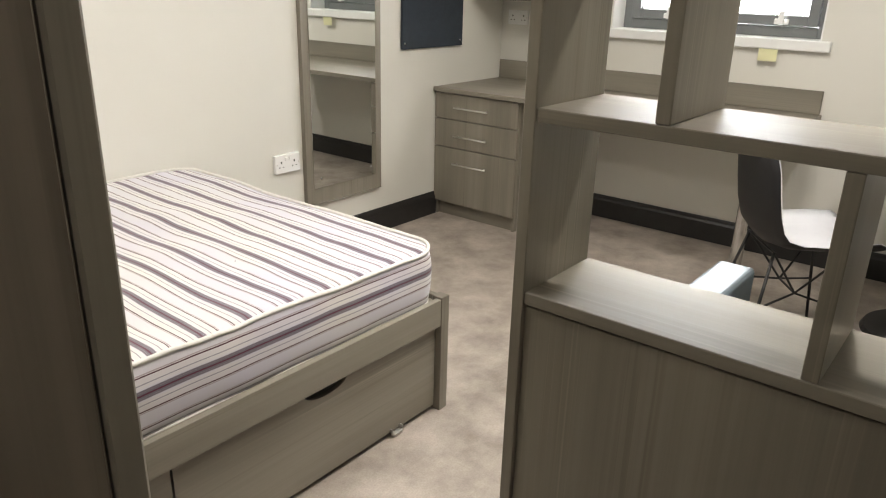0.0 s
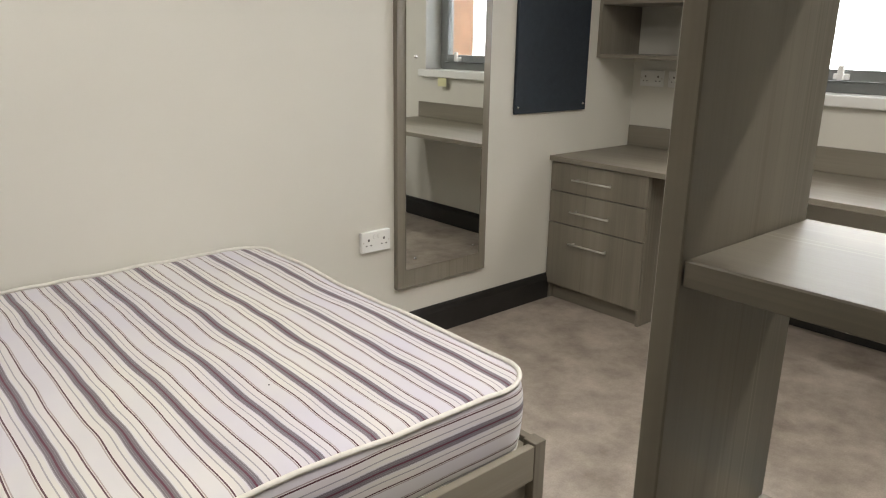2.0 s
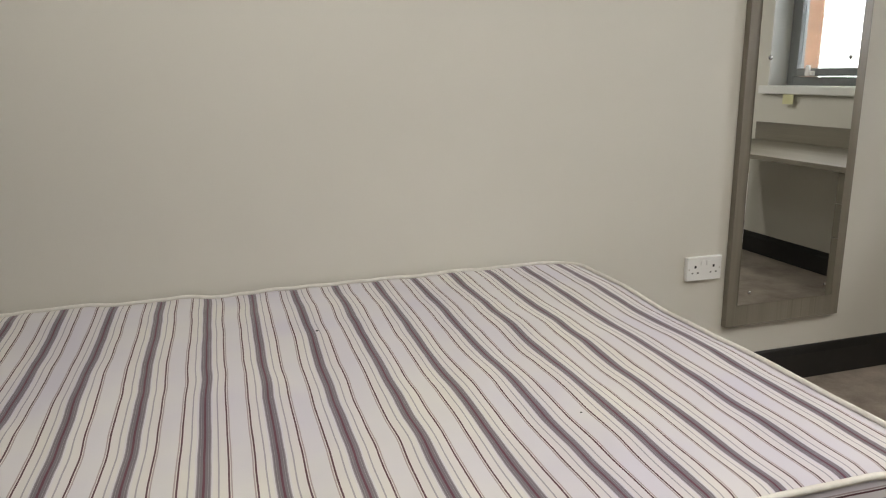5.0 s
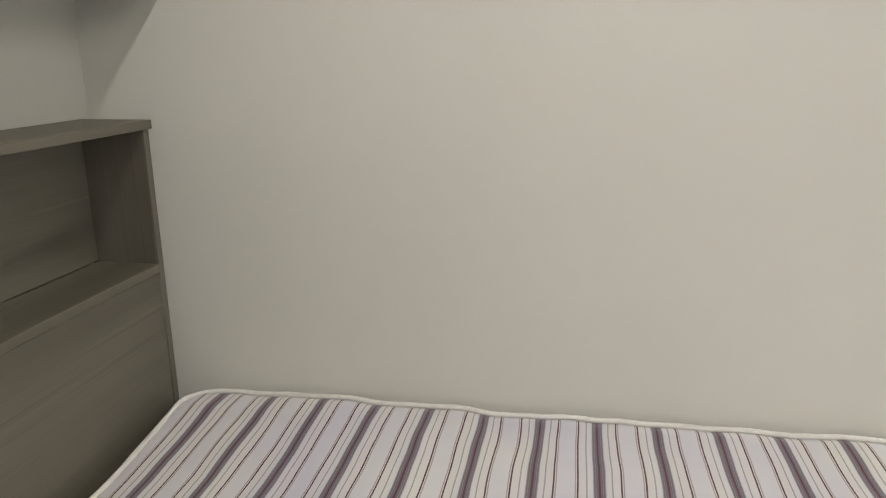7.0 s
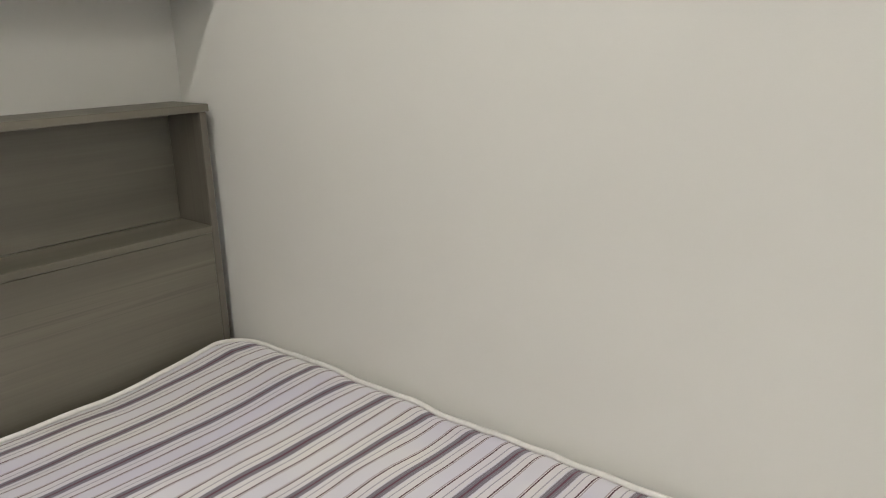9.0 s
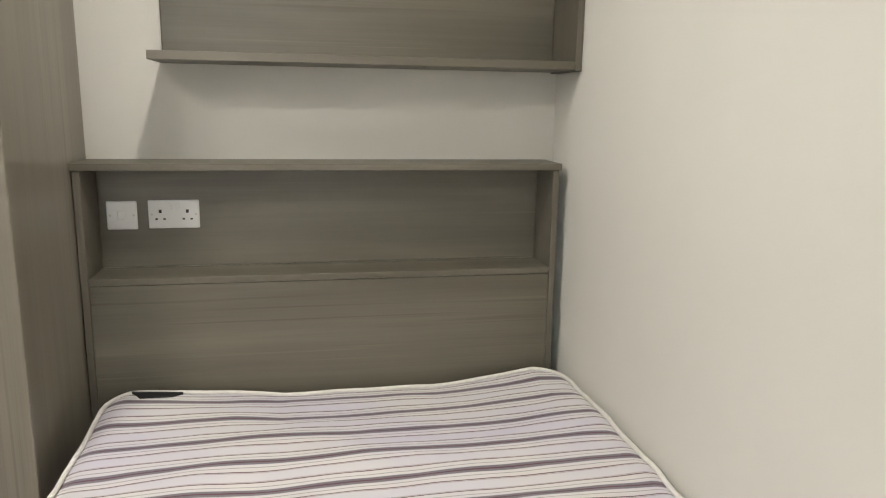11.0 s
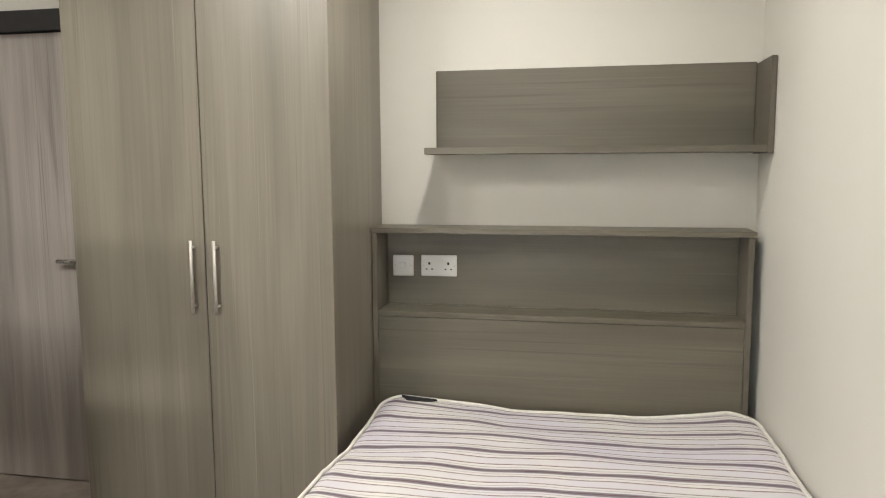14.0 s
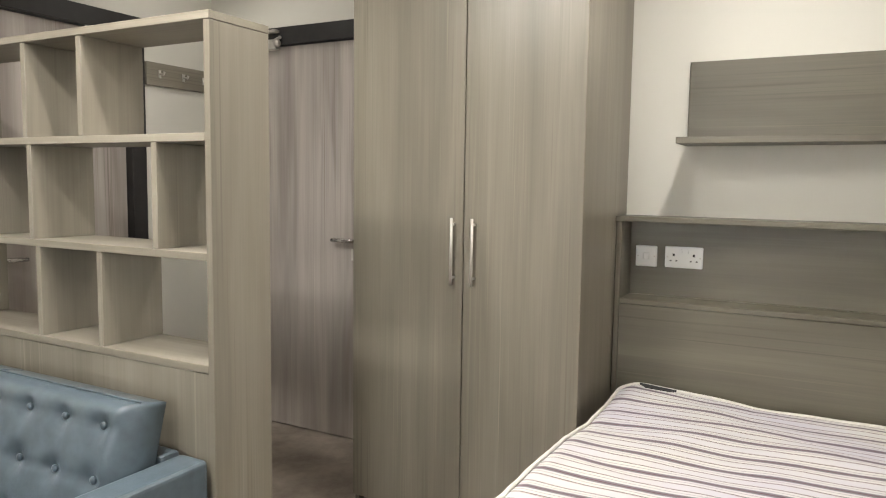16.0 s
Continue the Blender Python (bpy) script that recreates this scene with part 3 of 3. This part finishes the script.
bd = thing("pin_board", (3.75, 0, 0.99), "dark navy felt pin board fixed to the wall", "board")
part("felt", box(3.488, 4.016, -0.018, -0.001, 0.989, 1.92, 0.002), NAVY, bd)
for xx in (3.505, 3.993):
    for zz in (1.02, 1.895):
        part("corner_screw", ball((xx, -0.019, zz), 0.007, 8, (1, 0.5, 1)), CHROME, bd)

# ---------- desk, drawers, shelf unit ----------
dk = thing("desk", (4.1, -0.95, 0), "long grey-brown laminate desk under the window with chrome leg", "desk")
part("worktop", box(3.775, XW - 0.001, -1.93, -0.002, 0.743, 0.768), WOOD_Y, dk)
part("upstand", box(XW - 0.020, XW - 0.001, -1.92, -0.010, 0.769, 0.882), WOOD_Y, dk)
lg = smooth(part("leg", rod((3.985, -1.77, 0.02), (3.985, -1.77, 0.742), 0.030, 24), CHROME, dk, "chrome tube leg"))
part("foot", rod((3.985, -1.77, 0.0), (3.985, -1.77, 0.022), 0.034, 20, 0.031), BLACK, lg, "black rubber foot")

dw = thing("drawer_unit", (4.1, -0.29, 0), "grey-brown laminate three-drawer pedestal under the desk", "drawers")
part("side_panel", box(3.812, XW - 0.03, -0.582, -0.564, 0, 0.741), WOOD_V, dw)
part("side_panel", box(3.812, XW - 0.03, -0.024, -0.006, 0, 0.741), WOOD_V, dw)
part("bottom_panel", box(3.812, XW - 0.03, -0.563, -0.025, 0.09, 0.108), WOOD_Y, dw)
part("plinth", box(3.832, 3.85, -0.563, -0.025, 0, 0.088), WOOD_Y, dw)
for z0, z1 in ((0.592, 0.738), (0.427, 0.588), (0.088, 0.423)):
    f = part("drawer_front", box(3.792, 3.810, -0.582, -0.006, z0, z1, 0.0015), WOOD_V, dw)
    hz = {0.738: 0.664, 0.588: 0.500, 0.423: 0.335}[z1]
    smooth(part("handle", join(rod((3.765, -0.395, hz), (3.765, -0.160, hz), 0.005), rod((3.765, -0.375, hz), (3.792, -0.375, hz), 0.004), rod((3.765, -0.18, hz), (3.792, -0.18, hz), 0.004)), STEEL, f, "satin steel bar handle"))

su = thing("shelf_unit", (4.28, -0.3, 1.26), "grey-brown laminate open shelf unit on the wall above the desk", "shelf")
part("side_panel", box(4.10, XW - 0.001, -0.022, -0.003, 1.248, 2.05), WOOD_V, su)
part("side_panel", box(4.10, XW - 0.001, -0.590, -0.571, 1.248, 2.05), WOOD_V, su)
for zz in (1.248, 1.51, 1.77, 2.03):
    part("shelf", box(4.102, XW - 0.001, -0.570, -0.023, zz, zz + 0.019), WOOD_Y, su)

nt_ = thing("sticky_note", (XW, -1.67, 1.03), "yellow sticky note hanging below the window board", "note")
part("paper", box(XW - 0.0375, XW - 0.0362, -1.680, -1.590, 1.005, 1.064, 0), PAPER, nt_)

# ---------- room divider ----------
DX0, DX1, DY0, DY1, DT = 1.426, 1.648, -2.106, -3.62, 1.794
dv = thing("room_divider", (1.53, -2.85, 0), "open grey-brown laminate shelving divider between hall and sitting area", "divider")
part("end_panel", box(DX0, DX1, DY0 - 0.022, DY0, 0, DT - 0.023), WOOD_V, dv)
part("end_panel", box(DX0, DX1, DY1, DY1 + 0.022, 0, DT - 0.023), WOOD_V, dv)
part("top", box(DX0 - 0.001, DX1 + 0.001, DY1, DY0, DT - 0.022, DT), WOOD_Y, dv)
S1, S2, S3 = 0.864, 1.168, 1.484
for z in (S1, S2, S3):
    part("shelf", box(DX0 + 0.002, DX1 - 0.002, DY1 + 0.023, DY0 - 0.023, z - 0.022, z), WOOD_Y, dv)
part("back_panel", box(DX1 - 0.024, DX1 - 0.004, DY1 + 0.023, DY0 - 0.023, 0, S1 - 0.023), WOOD_V, dv)
part("hall_panel", box(DX0 + 0.008, DX0 + 0.026, DY1 + 0.023, DY0 - 0.023, 0, S1 - 0.027), WOOD_V, dv)
for z0, z1, ys in ((S3, DT, (-2.634, -2.902, -3.40)), (S2, S3, (-2.326, -2.888, -3.15)), (S1, S2, (-2.568, -2.860, -3.40))):
    for y in ys:
        part("upright", box(DX0 + 0.003, DX1 - 0.003, y - 0.011, y + 0.011, z0 + 0.0005, z1 - 0.0225), WOOD_V, dv)

hk = thing("coat_rail", (0.2, YS, 1.89), "grey-brown wooden coat rail with steel hooks on the wall", "coat rail")
part("board", box(0.045, 0.459, YS + 0.001, YS + 0.02, 1.835, 1.952), WOOD_X, hk)
for xx in (0.380, 0.225, 0.085):
    smooth(part("hook", join(box(xx - 0.008, xx + 0.008, YS + 0.02, YS + 0.024, 1.875, 1.915, 0.001), tube([(xx, YS + 0.022, 1.895), (xx, YS + 0.05, 1.893), (xx, YS + 0.056, 1.905)], 0.006)), STEEL, hk, "satin steel hook"))


# ---------- sofa ----------
def cushion(x_of, y0, y1, v_len, thick, rows, cols, name, parent):
    """A buttoned pad: x_of(v, d) gives place (x, z) v metres up it and d metres proud."""
    bm = bmesh.new()
    nu, nv = 42, 30
    w = y1 - y0
    but = [((c + 0.5) / cols * w, (r + 0.5) / rows * v_len) for r in range(rows) for c in range(cols)]
    sides = []
    for face in (1, 0):
        g = []
        for j in range(nv + 1):
            row = []
            for i in range(nu + 1):
                u, v = i / nu * w, j / nv * v_len
                e = min(u, w - u, v, v_len - v)
                d = thick * (1 - 0.35 * max(0, 1 - e / 0.035) ** 2)
                if face:
                    for bu, bv in but:
                        q = math.hypot(u - bu, v - bv)
                        d -= 0.022 * math.exp(-(q / 0.03) ** 2)
                        if abs(v - bv) < 0.02:
                            d -= 0.0011 * math.exp(-((v - bv) / 0.006) ** 2)
                else:
                    d = thick * 0.12 * max(0, 1 - e / 0.035) ** 2
                x, z = x_of(v, d)
                row.append(bm.verts.new((x, y0 + u, z)))
            g.append(row)
        sides.append(g)
        for j in range(nv):
            for i in range(nu):
                bm.faces.new((g[j][i], g[j][i + 1], g[j + 1][i + 1], g[j + 1][i]))
    f, k = sides
    ring = lambda g: [g[0][i] for i in range(nu)] + [g[j][nu] for j in range(nv)] + [g[nv][i] for i in range(nu, 0, -1)] + [g[j][0] for j in range(nv, 0, -1)]
    a, c = ring(f), ring(k)
    for i in range(len(a)):
        bm.faces.new((a[i], a[(i + 1) % len(a)], c[(i + 1) % len(a)], c[i]))
    p = smooth(part(name, bm, LEATHER, parent))
    for bu, bv in but:
        x, z = x_of(bv, thick - 0.018)
        smooth(part("button", ball((x, y0 + bu, z), 0.011, 10, (0.7, 1, 1)), LEATHER, p))
    edge = []
    for i in list(range(0, nu + 1)):
        x, z = x_of(v_len, thick * 0.66)
        edge.append((x, y0 + i / nu * w, z + 0.001))
    smooth(part("seam", tube(edge, 0.003, 6), LEATHER, p))
    return p


sf = thing("sofa", (2.08, -2.88, 0), "blue-grey buttoned leather sofa backing onto the shelving divider", "sofa")
SY0, SY1, SX0, SX1 = -2.118, -3.59, 1.66, 2.51
for y in (SY0 - 0.105, SY1):
    part("arm", box(SX0, SX1, y, y + 0.105, 0.14, 0.612, 0.014, 3), LEATHER, sf)
part("seat_base", box(SX0 + 0.02, SX1 - 0.03, SY1 + 0.106, SY0 - 0.106, 0.14, 0.29, 0.01, 2), LEATHER, sf)
part("back_frame", box(SX0, SX0 + 0.07, SY1 + 0.106, SY0 - 0.106, 0.14, 0.62, 0.012, 2), LEATHER, sf)
half = (SY0 - SY1 - 0.21) / 2
for k in range(2):
    y0 = SY1 + 0.105 + k * half + 0.004
    y1 = y0 + half - 0.008
    cushion(lambda v, d: (SX0 + 0.13 - v * 0.25 + d * 0.95, 0.36 + v * 0.955 + d * 0.22), y0, y1, 0.42, 0.16, 3, 4, "back_cushion", sf)
    cushion(lambda v, d: (SX0 + 0.17 + v, 0.292 + d), y0, y1, 0.655, 0.15, 3, 4, "seat_cushion", sf)
for xx in (SX0 + 0.05, SX1 - 0.05):
    for yy in (SY0 - 0.06, SY1 + 0.06):
        smooth(part("foot", rod((xx, yy, 0), (xx, yy, 0.142), 0.014), CHROME, sf, "chrome foot"))


# ---------- table and chairs ----------
tb = thing("round_table", (3.86, -2.62, 0), "round white table with a black edge on a black pedestal", "table")
TC = (3.86, -2.62)
smooth(part("tabletop", rod((*TC, 0.728), (*TC, 0.745), 0.52, 64), SHELL_WHITE, tb))
part("edge_band", rod((*TC, 0.716), (*TC, 0.7275), 0.522, 64), BLACK, tb, "black underside edge")
part("pedestal", rod((*TC, 0.02), (*TC, 0.716), 0.03, 20), BLACK_METAL, tb)
part("foot_plate", rod((*TC, 0.0), (*TC, 0.02), 0.26, 40, 0.25), BLACK_METAL, tb)


def shell_chair():
    """Moulded shell chair on a braced wire frame; faces +x."""
    ch = thing("shell_chair", (0, 0, 0), "moulded shell chair, black outside and white inside, on black wire legs", "chair", "chairs round the table")
    prof = [(0.23, 0.425), (0.20, 0.445), (0.12, 0.440), (0.02, 0.430), (-0.08, 0.432), (-0.15, 0.452), (-0.19, 0.50), (-0.213, 0.57), (-0.228, 0.65), (-0.24, 0.73), (-0.255, 0.80), (-0.266, 0.825)]
    wid = [0.17, 0.205, 0.225, 0.232, 0.230, 0.222, 0.215, 0.21, 0.205, 0.198, 0.175, 0.12]
    for name, mat, off in (("inner_shell", SHELL_WHITE, 0.0), ("outer_shell", BLACK, 1.0)):
        bm = bmesh.new()
        layers = []
        for th in (0.0, 0.003):
            g = []
            for k, ((x, z), w) in enumerate(zip(prof, wid)):
                a, c = prof[max(k - 1, 0)], prof[min(k + 1, len(prof) - 1)]
                d = Vector((c[0] - a[0], 0, c[1] - a[1])).normalized()
                nrm = Vector((d.z, 0, -d.x))
                row = []
                for i in range(13):
                    s = (i / 12 - 0.5) * 2
                    lift = 0.055 * abs(s) ** 2.6
                    p = Vector((x, s * w, z)) + nrm * lift - nrm * (0.0032 * off + th)
                    row.append(bm.verts.new(p))
                g.append(row)
            layers.append(g)
        for g in layers:
            for k in range(len(prof) - 1):
                for i in range(12):
                    bm.faces.new((g[k][i], g[k][i + 1], g[k + 1][i + 1], g[k + 1][i]))
        a, c = layers
        n = len(prof) - 1
        ring = lambda g: [g[0][i] for i in range(12)] + [g[k][12] for k in range(n)] + [g[n][i] for i in range(12, 0, -1)] + [g[k][0] for k in range(n, 0, -1)]
        ra, rc = ring(a), ring(c)
        for i in range(len(ra)):
            bm.faces.new((ra[i], ra[(i + 1) % len(ra)], rc[(i + 1) % len(rc)], rc[i]))
        smooth(part(name, bm, mat, ch))
    for sx in (1, -1):
        for sy in (1, -1):
            lgp = smooth(part("leg", rod((sx * 0.13, sy * 0.13, 0.425), (sx * 0.21, sy * 0.21, 0.0), 0.0065, 8), BLACK_METAL, ch, "black wire leg"))
    braces = [((0, 0.075, 0.24), (0, -0.075, 0.24)), ((0.13, -0.13, 0.42), (0.13, 0.13, 0.42)), ((-0.13, -0.13, 0.42), (-0.13, 0.13, 0.42))]
    for sy in (1, -1):
        for sx in (1, -1):
            braces += [((sx * 0.13, sy * 0.13, 0.42), (0, sy * 0.075, 0.24)), ((sx * 0.17, sy * 0.17, 0.21), (0, sy * 0.075, 0.24))]
    for a, c in braces:
        part("brace", rod(a, c, 0.0045, 8), BLACK_METAL, ch)
    return ch


chair = shell_chair()
CHAIRS = [(3.42, -2.13, -54), (3.45, -3.05, 45)]
chair.matrix_basis = pose(CHAIRS[0][0], CHAIRS[0][1], 0, 0, 0, CHAIRS[0][2])
for x, y, a in CHAIRS[1:]:
    copy_thing(chair, pose(x, y, 0, 0, 0, a))

# ---------- ceiling lights, unseen; third and fifth only added as fill ---
for lx, ly, watts in LAMPS:
    cl = thing("ceiling_light", (lx, ly, CEIL), "small round recessed ceiling downlight, unseen, lit", "light", "ceiling downlights")
    part("rim", tube([(lx + 0.09 * math.cos(a), ly + 0.09 * math.sin(a), CEIL - 0.004) for a in np.linspace(0, math.tau, 32, endpoint=False)], 0.008, 6, True), WHITE_PLASTIC, cl)
    part("diffuser", rod((lx, ly, CEIL - 0.006), (lx, ly, CEIL - 0.0005), 0.084, 32), GLOW, cl)

# ---------- the house across the yard ----------
hs = thing("brick_building", (7.5, -11, -3), "red brick building across the yard", "building")
part("wall", box(5.2, 9.9, -15.0, -7.1, -3, 6.0, 0), BRICK, hs)
part("coping", box(5.1, 9.95, -15.1, -7.05, 6.0, 6.15, 0.01), plain("stone_coping", (0.5, 0.47, 0.42), 0.8), hs)
